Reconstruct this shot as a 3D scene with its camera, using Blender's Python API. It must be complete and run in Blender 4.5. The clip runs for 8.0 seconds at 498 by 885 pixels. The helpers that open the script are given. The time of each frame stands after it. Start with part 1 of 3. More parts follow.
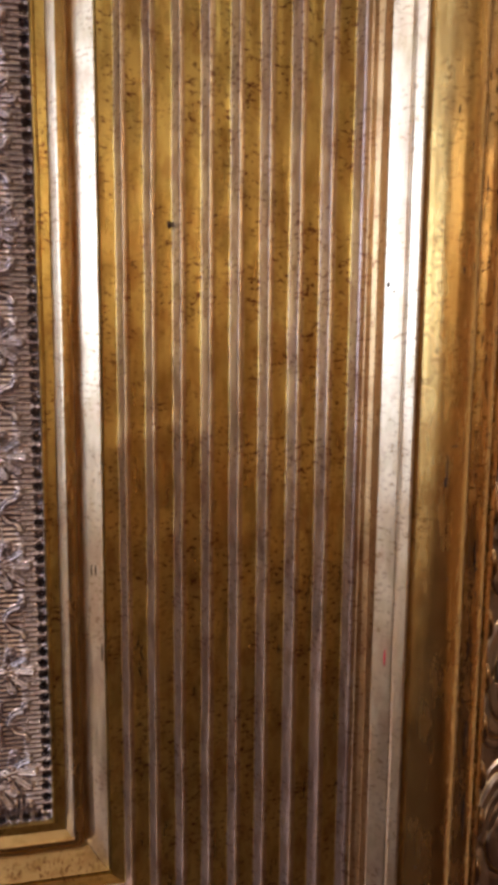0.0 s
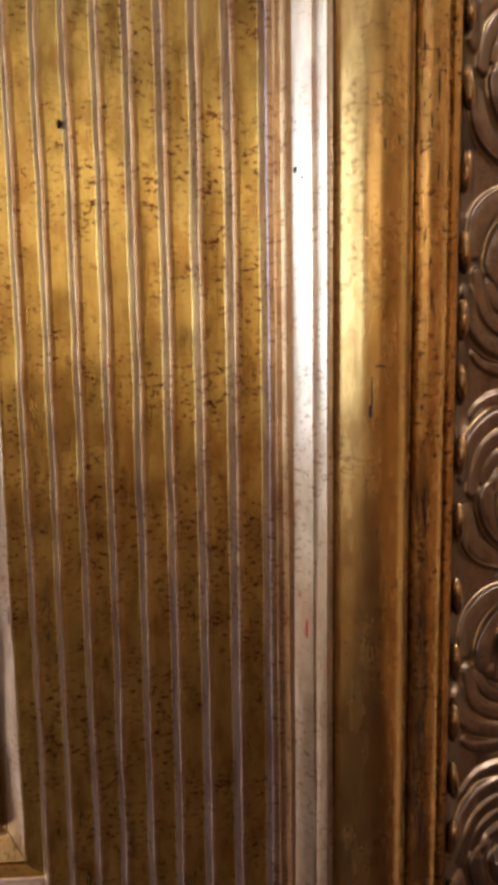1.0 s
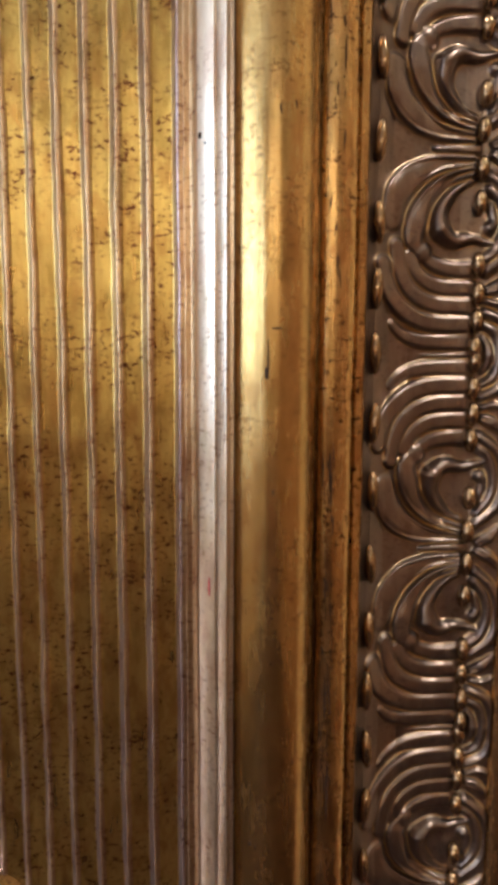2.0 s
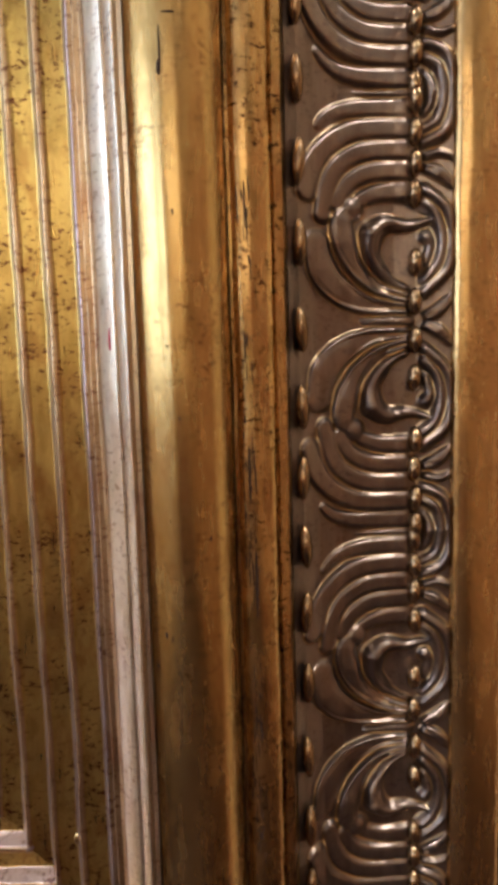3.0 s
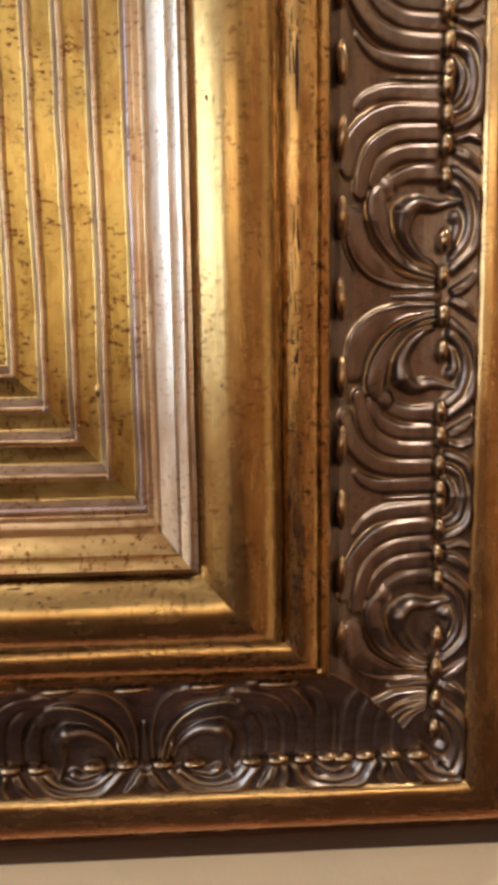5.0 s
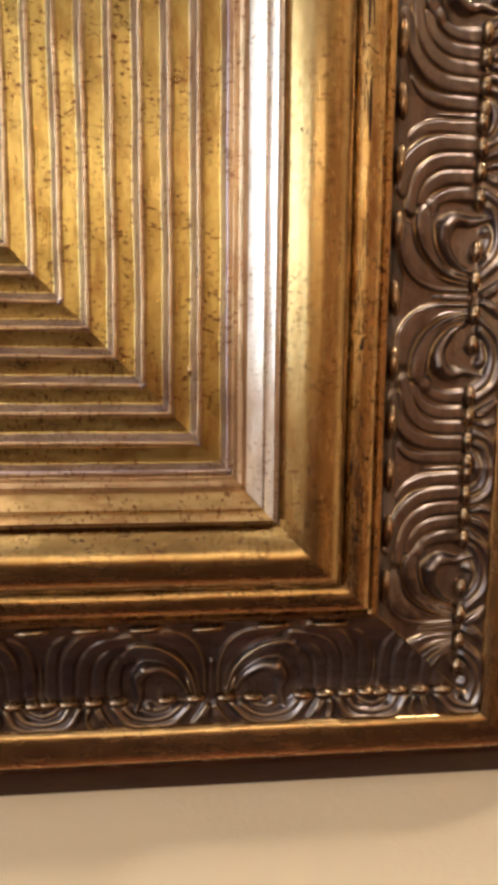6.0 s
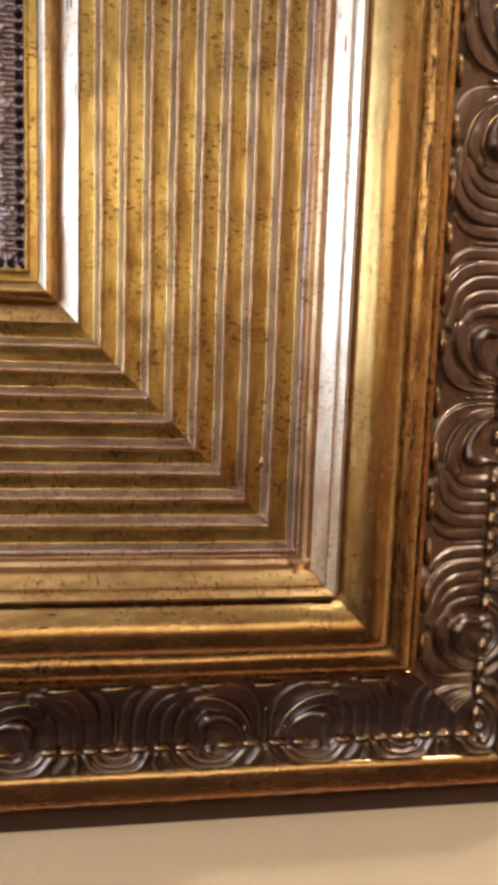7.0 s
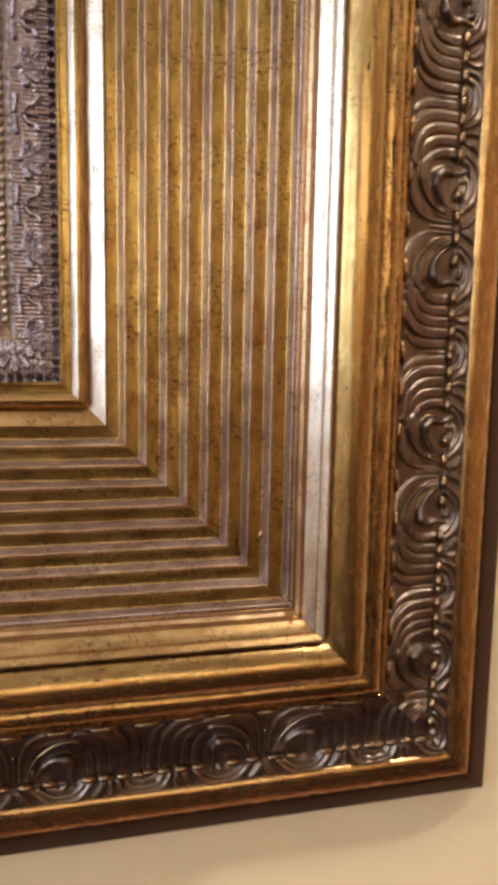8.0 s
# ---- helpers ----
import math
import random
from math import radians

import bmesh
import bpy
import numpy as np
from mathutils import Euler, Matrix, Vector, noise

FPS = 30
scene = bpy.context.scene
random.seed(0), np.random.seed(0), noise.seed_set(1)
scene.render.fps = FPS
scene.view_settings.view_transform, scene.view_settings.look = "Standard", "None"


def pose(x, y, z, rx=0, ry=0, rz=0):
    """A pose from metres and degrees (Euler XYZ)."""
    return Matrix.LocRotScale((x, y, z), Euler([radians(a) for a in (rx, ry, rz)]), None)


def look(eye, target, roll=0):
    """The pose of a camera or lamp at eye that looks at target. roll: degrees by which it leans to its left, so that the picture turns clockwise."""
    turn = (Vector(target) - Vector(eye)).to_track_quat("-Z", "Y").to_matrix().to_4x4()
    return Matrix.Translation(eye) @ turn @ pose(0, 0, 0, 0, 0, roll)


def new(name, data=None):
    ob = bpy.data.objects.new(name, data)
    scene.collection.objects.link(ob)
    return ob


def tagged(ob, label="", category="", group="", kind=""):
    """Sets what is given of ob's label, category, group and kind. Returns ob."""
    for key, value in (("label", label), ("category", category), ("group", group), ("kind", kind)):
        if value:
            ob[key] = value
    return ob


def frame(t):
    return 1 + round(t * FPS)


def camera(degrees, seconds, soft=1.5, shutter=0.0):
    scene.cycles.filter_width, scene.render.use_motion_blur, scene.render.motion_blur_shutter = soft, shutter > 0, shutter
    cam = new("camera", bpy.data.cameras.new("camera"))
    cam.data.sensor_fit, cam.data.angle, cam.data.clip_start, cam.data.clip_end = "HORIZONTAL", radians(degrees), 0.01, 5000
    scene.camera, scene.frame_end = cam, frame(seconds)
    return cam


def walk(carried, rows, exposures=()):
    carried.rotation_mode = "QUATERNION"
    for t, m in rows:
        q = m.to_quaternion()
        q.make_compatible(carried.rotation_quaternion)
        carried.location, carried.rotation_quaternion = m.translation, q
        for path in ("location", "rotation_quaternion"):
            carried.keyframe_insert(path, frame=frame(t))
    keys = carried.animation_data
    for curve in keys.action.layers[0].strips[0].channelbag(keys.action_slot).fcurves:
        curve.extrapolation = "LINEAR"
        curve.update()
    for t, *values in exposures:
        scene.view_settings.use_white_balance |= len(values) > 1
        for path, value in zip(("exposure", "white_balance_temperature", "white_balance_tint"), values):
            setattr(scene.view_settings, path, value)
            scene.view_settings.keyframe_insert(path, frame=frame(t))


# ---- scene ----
# One unit of the plan is 80 mm; x and z run along the wall, y goes into it.
S, BASE = 0.08, 1.3
cam = camera(37.49, 8.0, 5.4)
ROWS = [
    (0, 0.3670, 0.4038, 1.3122, -11.92, -7.73, 0.50),
    (0.5, 0.7641, 0.6911, 1.0849, -6.52, -7.52, -0.11),
    (1, 1.2553, 0.7472, 0.9556, -3.37, -7.39, -0.82),
    (1.2, 1.3693, 0.6188, 0.9301, -1.59, -6.90, -0.78),
    (2.3, 1.8678, 0.7083, 0.6603, 0.39, -7.32, 0.11),
    (2.5, 1.9183, 0.7831, 0.4931, 0.43, -6.97, -0.39),
    (3, 2.1112, 0.8965, -0.1097, 1.16, -7.55, -1.59),
    (3.5, 2.0513, 0.9139, -0.5434, 0.30, -7.97, -2.04),
    (4, 1.9637, 0.9541, -0.9759, -0.19, -8.38, -2.10),
    (4.2, 1.9343, 0.9670, -1.2117, -0.40, -8.02, -1.86),
    (5.3, 1.6632, 0.6089, -1.9246, -3.83, -8.16, -0.59),
    (5.5, 1.5632, 0.4850, -1.9428, -4.69, -7.98, -0.41),
    (6, 1.2683, 0.2928, -1.8809, -5.83, -8.09, 0.46),
    (6.5, 0.8738, 0.1483, -1.6641, -7.12, -8.41, 2.02),
    (7, 0.7208, -0.0871, -1.4214, -8.54, -7.75, 1.93),
    (7.5, 0.4885, -0.3874, -1.1443, -10.19, -7.18, 1.61),
    (8, 0.1462, -0.8324, -0.8269, -14.11, -7.59, 1.01),
]
EXPOSURES = [(0.0, -0.22, 5750, 13), (1.0, -0.22, 5700, 13), (2.5, 0.05, 5150, 9), (4.2, 0.05, 5200, 10), (5.5, 0.10, 5400, 11), (8.0, 0.05, 5400, 11)]
walk(cam, [(t, pose(S * x, S * y, BASE + S * z, 90 + pitch, 0, yaw) @ pose(0, 0, 0, 0, 0, roll))
           for t, x, y, z, yaw, pitch, roll in ROWS], EXPOSURES)

# ---- light ----
WALL_Y = 0.3245
ROOM = dict(x0=-2.4, x1=2.2, y0=-5.4, y1=WALL_Y, z1=2.7)
WIN = dict(z0=1.22, z1=2.35)
WINDOWS = [(-1.75, -0.1), (-3.35, -2.05)]
world = bpy.data.worlds.new("world")
scene.world = world
world.use_nodes = True
sky = world.node_tree.nodes.new("ShaderNodeTexSky")
sky.sky_type, sky.sun_disc, sky.sun_elevation, sky.sun_rotation = "NISHITA", False, radians(40), radians(100)
world.node_tree.links.new(sky.outputs[0], world.node_tree.nodes["Background"].inputs[0])
world.node_tree.nodes["Background"].inputs[1].default_value = 0.1


def area(name, eye, target, energy, size, color, size_y=None, shape="DISK"):
    data = bpy.data.lights.new(name, "AREA")
    data.energy, data.size, data.color = energy, size, color
    data.shape = "RECTANGLE" if size_y else shape
    if size_y:
        data.size_y = size_y
    ob = new(name, data)
    ob.matrix_world = look(eye, target)
    return ob


for wy0, wy1 in WINDOWS:
    mid = ((wy0 + wy1) / 2, (WIN["z0"] + WIN["z1"]) / 2)
    area("window_light", (ROOM["x0"] + 0.03, *mid), (2, *mid), 17.5 * (wy1 - wy0), wy1 - wy0 - 0.1, (0.86, 0.92, 1.0), WIN["z1"] - WIN["z0"] - 0.1)
# The far four are unseen, added to brighten the wall the gold reflects.
LAMPS = [(-0.85, -0.40), (0.95, -0.38), (-1.5, -5.22), (-0.5, -5.22), (0.5, -5.22), (1.5, -5.22)]
for lx, ly in LAMPS:
    area("downlight_glow", (lx, ly, ROOM["z1"] - 0.035), (lx, ly + 0.05, 0), 20 if ly > -1 else 16, 0.11, (1.0, 0.87, 0.69))


# ---- materials ----
def nodes_of(name):
    m = bpy.data.materials.new(name)
    m.use_nodes = True
    nt = m.node_tree
    return m, nt, nt.nodes["Principled BSDF"], nt.nodes.new("ShaderNodeTexCoord")


def noise_tex(nt, tc, scale, detail=4, rough=0.6, stretch=(1, 1, 1)):
    mp = nt.nodes.new("ShaderNodeMapping")
    mp.inputs["Scale"].default_value = stretch
    nt.links.new(tc.outputs["Object"], mp.inputs[0])
    n = nt.nodes.new("ShaderNodeTexNoise")
    n.inputs["Scale"].default_value, n.inputs["Detail"].default_value, n.inputs["Roughness"].default_value = scale, detail, rough
    nt.links.new(mp.outputs[0], n.inputs["Vector"])
    return n.outputs["Fac"]


def ramp(nt, fac, stops):
    r = nt.nodes.new("ShaderNodeValToRGB")
    r.color_ramp.elements[0].position, r.color_ramp.elements[0].color = stops[0][0], (*stops[0][1], 1)
    r.color_ramp.elements[1].position, r.color_ramp.elements[1].color = stops[-1][0], (*stops[-1][1], 1)
    for p, c in stops[1:-1]:
        e = r.color_ramp.elements.new(p)
        e.color = (*c, 1)
    nt.links.new(fac, r.inputs[0])
    return r.outputs[0]


def mix(nt, fac, a, b):
    m = nt.nodes.new("ShaderNodeMix")
    m.data_type = "RGBA"
    for src, sock in ((fac, m.inputs[0]), (a, m.inputs[6]), (b, m.inputs[7])):
        if hasattr(src, "links"):
            nt.links.new(src, sock)
        elif isinstance(src, tuple):
            sock.default_value = (*src, 1)
        else:
            sock.default_value = src
    return m.outputs[2]


def grey(v):
    return (v, v, v)


def leaf_metal(*args):
    """The same worn leaf twice, rubbed along an upright rail and along a level one."""
    return tuple(one_leaf(args[0] + end, *args[1:], grain) for end, grain in (("_upright", (1, 1, 0.22)), ("_level", (0.22, 1, 1))))


def one_leaf(name, light, mid, dark, rough=0.3, specks=0.5, metallic=1.0, bump=0.1, grain=(1, 1, 1), spread=0.1):
    """Worn metal leaf: slow toning, fine mottling, dark specks and hair cracks, scratches in the relief."""
    m, nt, bsdf, tc = nodes_of(name)
    slow = noise_tex(nt, tc, 28, 3, 0.55, grain)
    fine = noise_tex(nt, tc, 260, 5, 0.65, grain)
    col = ramp(nt, slow, [(0.25, mid), (0.75, light)])
    tone = ramp(nt, fine, [(0.34, grey(0.55)), (0.62, grey(0))])
    col = mix(nt, tone, col, tuple(0.72 * a + 0.28 * b for a, b in zip(mid, dark)))
    # slow stains of red clay and olive wax showing through the leaf
    for scale, low, high, tint in ((130, 0.52, 0.62, (0.62, 0.42, 0.36)), (190, 0.53, 0.62, (0.70, 0.72, 0.55))):
        stain = ramp(nt, noise_tex(nt, tc, scale, 4, 0.62, tuple(0.35 + 0.65 * g for g in grain)), [(low, grey(0)), (high, grey(0.5 * min(specks, 0.9)))])
        col = mix(nt, stain, col, tuple(a * b for a, b in zip(mid, tint)))
    # specks and short cracks of bared ground
    sp = noise_tex(nt, tc, 700, 3, 0.7, tuple(0.45 + 0.55 * (1.22 - g) for g in grain))
    patch = noise_tex(nt, tc, 45, 2, 0.5)
    spm = ramp(nt, sp, [(0.555, grey(0)), (0.625, grey(1))])
    pm = ramp(nt, patch, [(0.37, grey(0)), (0.54, grey(specks))])
    speck = nt.nodes.new("ShaderNodeMath")
    speck.operation = "MULTIPLY"
    nt.links.new(spm, speck.inputs[0])
    nt.links.new(pm, speck.inputs[1])
    col = mix(nt, speck.outputs[0], col, dark)
    vor = nt.nodes.new("ShaderNodeTexVoronoi")
    vor.feature = "DISTANCE_TO_EDGE"
    mp = nt.nodes.new("ShaderNodeMapping")
    mp.inputs["Scale"].default_value = (0.55, 1, 1.6)
    nt.links.new(tc.outputs["Object"], mp.inputs[0])
    warp = nt.nodes.new("ShaderNodeVectorMath")
    warp.operation = "MULTIPLY_ADD"
    wn = nt.nodes.new("ShaderNodeTexNoise")
    wn.inputs["Scale"].default_value = 140
    nt.links.new(tc.outputs["Object"], wn.inputs["Vector"])
    nt.links.new(wn.outputs["Color"], warp.inputs[0])
    warp.inputs[1].default_value = (0.008, 0.008, 0.008)
    nt.links.new(mp.outputs[0], warp.inputs[2])
    nt.links.new(warp.outputs[0], vor.inputs["Vector"])
    vor.inputs["Scale"].default_value = 75
    crack = ramp(nt, vor.outputs["Distance"], [(0.0, grey(1)), (0.045, grey(0))])
    cm = nt.nodes.new("ShaderNodeMath")
    cm.operation = "MULTIPLY"
    nt.links.new(crack, cm.inputs[0])
    nt.links.new(ramp(nt, noise_tex(nt, tc, 70, 3), [(0.56, grey(0)), (0.68, grey(0.45 * specks))]), cm.inputs[1])
    col = mix(nt, cm.outputs[0], col, dark)
    nt.links.new(col, bsdf.inputs["Base Color"])
    bsdf.inputs["Metallic"].default_value = metallic
    rr = nt.nodes.new("ShaderNodeMapRange")
    rr.inputs[3].default_value, rr.inputs[4].default_value = rough - 0.4 * spread, rough + 0.4 * spread
    rr.inputs[1].default_value, rr.inputs[2].default_value = 0.3, 0.7
    nt.links.new(fine, rr.inputs[0])
    nt.links.new(rr.outputs[0], bsdf.inputs["Roughness"])
    b = nt.nodes.new("ShaderNodeBump")
    b.inputs["Strength"].default_value, b.inputs["Distance"].default_value = bump, 0.001
    nt.links.new(noise_tex(nt, tc, 170, 4, 0.6, grain), b.inputs["Height"])
    nt.links.new(b.outputs[0], bsdf.inputs["Normal"])
    return m


M_TREAD = leaf_metal("old_gold_leaf", (0.66, 0.505, 0.15), (0.46, 0.305, 0.085), (0.12, 0.045, 0.02), 0.30, 1.0, 1.0, 0.3)
M_RISER = leaf_metal("rubbed_silver_edge", (0.56, 0.44, 0.40), (0.33, 0.235, 0.205), (0.12, 0.055, 0.045), 0.32, 0.9, 0.9, 0.2)
M_CREST = leaf_metal("rubbed_gold_edge", (0.60, 0.42, 0.22), (0.42, 0.27, 0.14), (0.16, 0.06, 0.03), 0.33, 0.8, 1.0, 0.2)
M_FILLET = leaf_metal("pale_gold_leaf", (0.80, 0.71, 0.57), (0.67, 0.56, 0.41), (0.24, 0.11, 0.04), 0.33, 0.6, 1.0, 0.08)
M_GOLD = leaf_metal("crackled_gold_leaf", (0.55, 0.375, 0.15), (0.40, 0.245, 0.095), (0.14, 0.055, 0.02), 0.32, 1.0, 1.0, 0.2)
# Level rails swap in warmer gold: lamp and window reflections put into the colour.
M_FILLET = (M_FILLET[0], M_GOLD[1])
M_OGEE = leaf_metal("burnished_gold", (0.60, 0.415, 0.155), (0.43, 0.265, 0.088), (0.11, 0.045, 0.015), 0.26, 0.55, 1.0, 0.05)
M_STRIP = leaf_metal("scuffed_gold", (0.64, 0.43, 0.165), (0.44, 0.26, 0.09), (0.06, 0.025, 0.01), 0.27, 0.95, 1.0, 0.15)
M_ORN = leaf_metal("dark_bronze_patina", (0.33, 0.26, 0.21), (0.175, 0.127, 0.10), (0.04, 0.022, 0.015), 0.32, 0.35, 0.95, 0.06)
M_BEAD = leaf_metal("rubbed_gold_bead", (0.46, 0.32, 0.17), (0.24, 0.15, 0.08), (0.07, 0.035, 0.02), 0.25, 0.4, 1.0, 0.15)
M_SLIP = leaf_metal("tarnished_silver", (0.60, 0.50, 0.49), (0.30, 0.235, 0.235), (0.04, 0.028, 0.028), 0.25, 0.6, 0.85, 0.15)
M_BEADS = leaf_metal("silvery_bead", (0.62, 0.52, 0.42), (0.45, 0.36, 0.30), (0.12, 0.07, 0.05), 0.26, 0.4, 1.0, 0.1)
M_LIP = leaf_metal("brown_gold_lip", (0.70, 0.48, 0.20), (0.50, 0.31, 0.115), (0.12, 0.05, 0.02), 0.26, 0.4, 1.0, 0.08)
M_SIDE = leaf_metal("brown_stained_edge", (0.075, 0.027, 0.011), (0.045, 0.016, 0.007), (0.012, 0.006, 0.004), 0.45, 0.5, 0.0, 0.15)
for edge in M_SIDE:
    edge.node_tree.nodes["Principled BSDF"].inputs["Specular IOR Level"].default_value = 0.05


def gild_crests(mats, gold):
    """Gold on a relief's proud crests: rubbed patina, plus highlights put into the colour."""
    for m in mats:
        nt = m.node_tree
        bsdf = nt.nodes["Principled BSDF"]
        col = bsdf.inputs["Base Color"].links[0].from_socket
        geo = nt.nodes.new("ShaderNodeNewGeometry")
        worn = ramp(nt, geo.outputs["Pointiness"], [(0.515, grey(0)), (0.575, grey(0.9))])
        nt.links.new(mix(nt, worn, col, gold), bsdf.inputs["Base Color"])


gild_crests(M_ORN, (0.56, 0.39, 0.17))


def paint(name, a, b, rough=0.6, scale=60, bump=0.08, fine=350):
    m, nt, bsdf, tc = nodes_of(name)
    nt.links.new(ramp(nt, noise_tex(nt, tc, scale * 0.12, 4), [(0.3, a), (0.7, b)]), bsdf.inputs["Base Color"])
    bsdf.inputs["Roughness"].default_value = rough
    bp = nt.nodes.new("ShaderNodeBump")
    bp.inputs["Strength"].default_value, bp.inputs["Distance"].default_value = bump, 0.002
    nt.links.new(noise_tex(nt, tc, fine, 4), bp.inputs["Height"])
    nt.links.new(bp.outputs[0], bsdf.inputs["Normal"])
    return m


M_WALL = paint("cream_wall_paint", (0.86, 0.68, 0.39), (0.90, 0.73, 0.435), 0.55, 60, 0.25, 260)
M_REFLECT_BROWN = paint("brown_reflection_panel", (0.30, 0.09, 0.030), (0.38, 0.12, 0.040), 0.55, 30)
M_REFLECT_HONEY = paint("honey_reflection_panel", (0.42, 0.225, 0.095), (0.50, 0.28, 0.125), 0.5, 30)
M_CEIL = paint("white_ceiling_paint", (0.84, 0.81, 0.76), (0.88, 0.85, 0.80), 0.8)
M_FLOOR = paint("brown_wood_floor", (0.034, 0.011, 0.005), (0.046, 0.015, 0.007), 0.75, 30)
M_TRIM = paint("white_gloss_paint", (0.76, 0.75, 0.72), (0.8, 0.79, 0.77), 0.35)
M_CANVAS = paint("grey_green_panel", (0.20, 0.20, 0.17), (0.28, 0.27, 0.23), 0.5, 80, 0.2, 500)
M_GLASS, gnt, gb, _ = nodes_of("window_glass")
gb.inputs["Transmission Weight"].default_value, gb.inputs["Roughness"].default_value = 1.0, 0.0
M_GLOW, lnt, lb, _ = nodes_of("lamp_glow")
lb.inputs["Emission Color"].default_value, lb.inputs["Emission Strength"].default_value = (1.0, 0.83, 0.60, 1), 20


# ---- mesh helpers ----
def mesh_object(name, verts, faces, mats, parent=None, label="", smooth=35, face_mats=None):
    me = bpy.data.meshes.new(name)
    me.from_pydata([tuple(v) for v in verts], [], faces)
    for m in mats:
        me.materials.append(m)
    if face_mats is not None:
        me.polygons.foreach_set("material_index", face_mats)
    me.polygons.foreach_set("use_smooth", [True] * len(me.polygons))
    if smooth:
        me.set_sharp_from_angle(angle=radians(smooth))
    me.update()
    ob = new(name, me)
    if parent:
        ob.parent = parent
    if label:
        tagged(ob, label)
    return ob


def box(name, lo, hi, mat, parent=None, label="", bevel=0.0):
    bm = bmesh.new()
    bmesh.ops.create_cube(bm, size=1.0)
    for v in bm.verts:
        v.co = [lo[i] + (v.co[i] + 0.5) * (hi[i] - lo[i]) for i in range(3)]
    if bevel:
        bmesh.ops.bevel(bm, geom=bm.edges[:], offset=bevel, segments=2, affect="EDGES", profile=0.5)
    me = bpy.data.meshes.new(name)
    bm.to_mesh(me)
    bm.free()
    me.materials.append(mat)
    ob = new(name, me)
    if parent:
        ob.parent = parent
    if label:
        tagged(ob, label)
    return ob


# ---- the room ----
x0, x1, y0, y1, z1 = (ROOM[k] for k in ("x0", "x1", "y0", "y1", "z1"))
T = 0.15


def setting(ob, label, category):
    return tagged(ob, label, category, kind="structure")


setting(box("wall_north", (x0 - T, y1, 0), (x1 + T, y1 + T, z1), M_WALL), "smooth cream painted wall behind the picture frame", "wall")
setting(box("wall_south", (x0 - T, y0 - T, 0), (x1 + T, y0, z1), M_WALL), "plain cream painted wall across the room", "wall")
setting(box("wall_east", (x1, y0, 0), (x1 + T, y1, z1), M_WALL), "plain cream painted side wall", "wall")
# Unseen panels, added to darken and warm what the gold mouldings reflect.
setting(box("reflection_panel_south", (x0, y0, 0), (x1, y0 + 0.02, 0.85), M_REFLECT_BROWN), "unseen low brown panel added for the gold's reflections, far wall", "panelling")
setting(box("reflection_panel_east", (x1 - 0.02, y0 + 0.02, 0), (x1, y1, 2.1), M_REFLECT_HONEY), "unseen high brown panel added for the gold's reflections, side wall", "panelling")
setting(box("reflection_panel_north", (x0, y1 - 0.02, 0), (x1 - 0.02, y1, 0.85), M_REFLECT_BROWN), "unseen low brown panel added for the gold's reflections, below the picture", "panelling")
west = setting(box("wall_west", (x0 - T, y0, 0), (x0, y1, WIN["z0"]), M_WALL), "cream painted side wall below a window", "wall")
box("wall_above", (x0 - T, y0, WIN["z1"]), (x0, y1, z1), M_WALL, west)
for ya, yb in ((y0, WINDOWS[1][0]), (WINDOWS[1][1], WINDOWS[0][0]), (WINDOWS[0][1], y1)):
    box("wall_pier", (x0 - T, ya, WIN["z0"]), (x0, yb, WIN["z1"]), M_WALL, west)
setting(box("floor", (x0 - T, y0 - T, -0.1), (x1 + T, y1 + T, 0), M_FLOOR), "brown wooden floor of the room", "floor")
setting(box("ceiling", (x0 - T, y0 - T, z1), (x1 + T, y1 + T, z1 + 0.1), M_CEIL), "white painted ceiling with small downlights", "ceiling")
fx0, fx1 = x0 - 0.1, x0 - 0.05
for n, (ya, yb) in enumerate(WINDOWS):
    window = setting(new(f"window_{n + 1}"), "white framed daylight window in the side wall", "window")
    za, zb = WIN["z0"], WIN["z1"]
    for lo, hi in (((fx0, ya, za), (fx1, yb, za + 0.06)), ((fx0, ya, zb - 0.06), (fx1, yb, zb)),
                   ((fx0, ya, za + 0.06), (fx1, ya + 0.06, zb - 0.06)), ((fx0, yb - 0.06, za + 0.06), (fx1, yb, zb - 0.06))):
        box("window_frame", lo, hi, M_TRIM, window, "", 0.004)
    pane = box("pane", (x0 - 0.078, ya + 0.06, za + 0.06), (x0 - 0.072, yb - 0.06, zb - 0.06), M_GLASS, window)
    pane.visible_shadow = False


def ring(name, cx, cy, z, r0, r1, h, mat, parent):
    n, vs, fs = 24, [], []
    for i in range(n):
        c, s = math.cos(2 * math.pi * i / n), math.sin(2 * math.pi * i / n)
        vs += [(cx + r0 * c, cy + r0 * s, z), (cx + r1 * c, cy + r1 * s, z), (cx + r1 * c, cy + r1 * s, z - h * 0.5), (cx + r0 * c, cy + r0 * s, z - h)]
    for i in range(n):
        j = (i + 1) % n
        for k in range(4):
            fs.append((4 * i + k, 4 * i + (k + 1) % 4, 4 * j + (k + 1) % 4, 4 * j + k))
    return mesh_object(name, vs, fs, [mat], parent)


for lx, ly in LAMPS:
    dl = tagged(new("downlight"), "small round white ceiling downlight, unseen, switched on", "downlight", "downlights in the ceiling")
    ring("trim", lx, ly, z1 - 0.002, 0.04, 0.055, 0.012, M_TRIM, dl)
    ring("lens", lx, ly, z1 - 0.004, 0.0, 0.038, 0.002, M_GLOW, dl)

# ---- the picture frame ----
MITRE, WIDE, HIGH, BACK = 0.962, 4.4, 4.4, 4.045
frame_ob = tagged(new("framed_picture"), "picture in a wide gilded frame, stepped mouldings, dark foliate border", "framed picture")


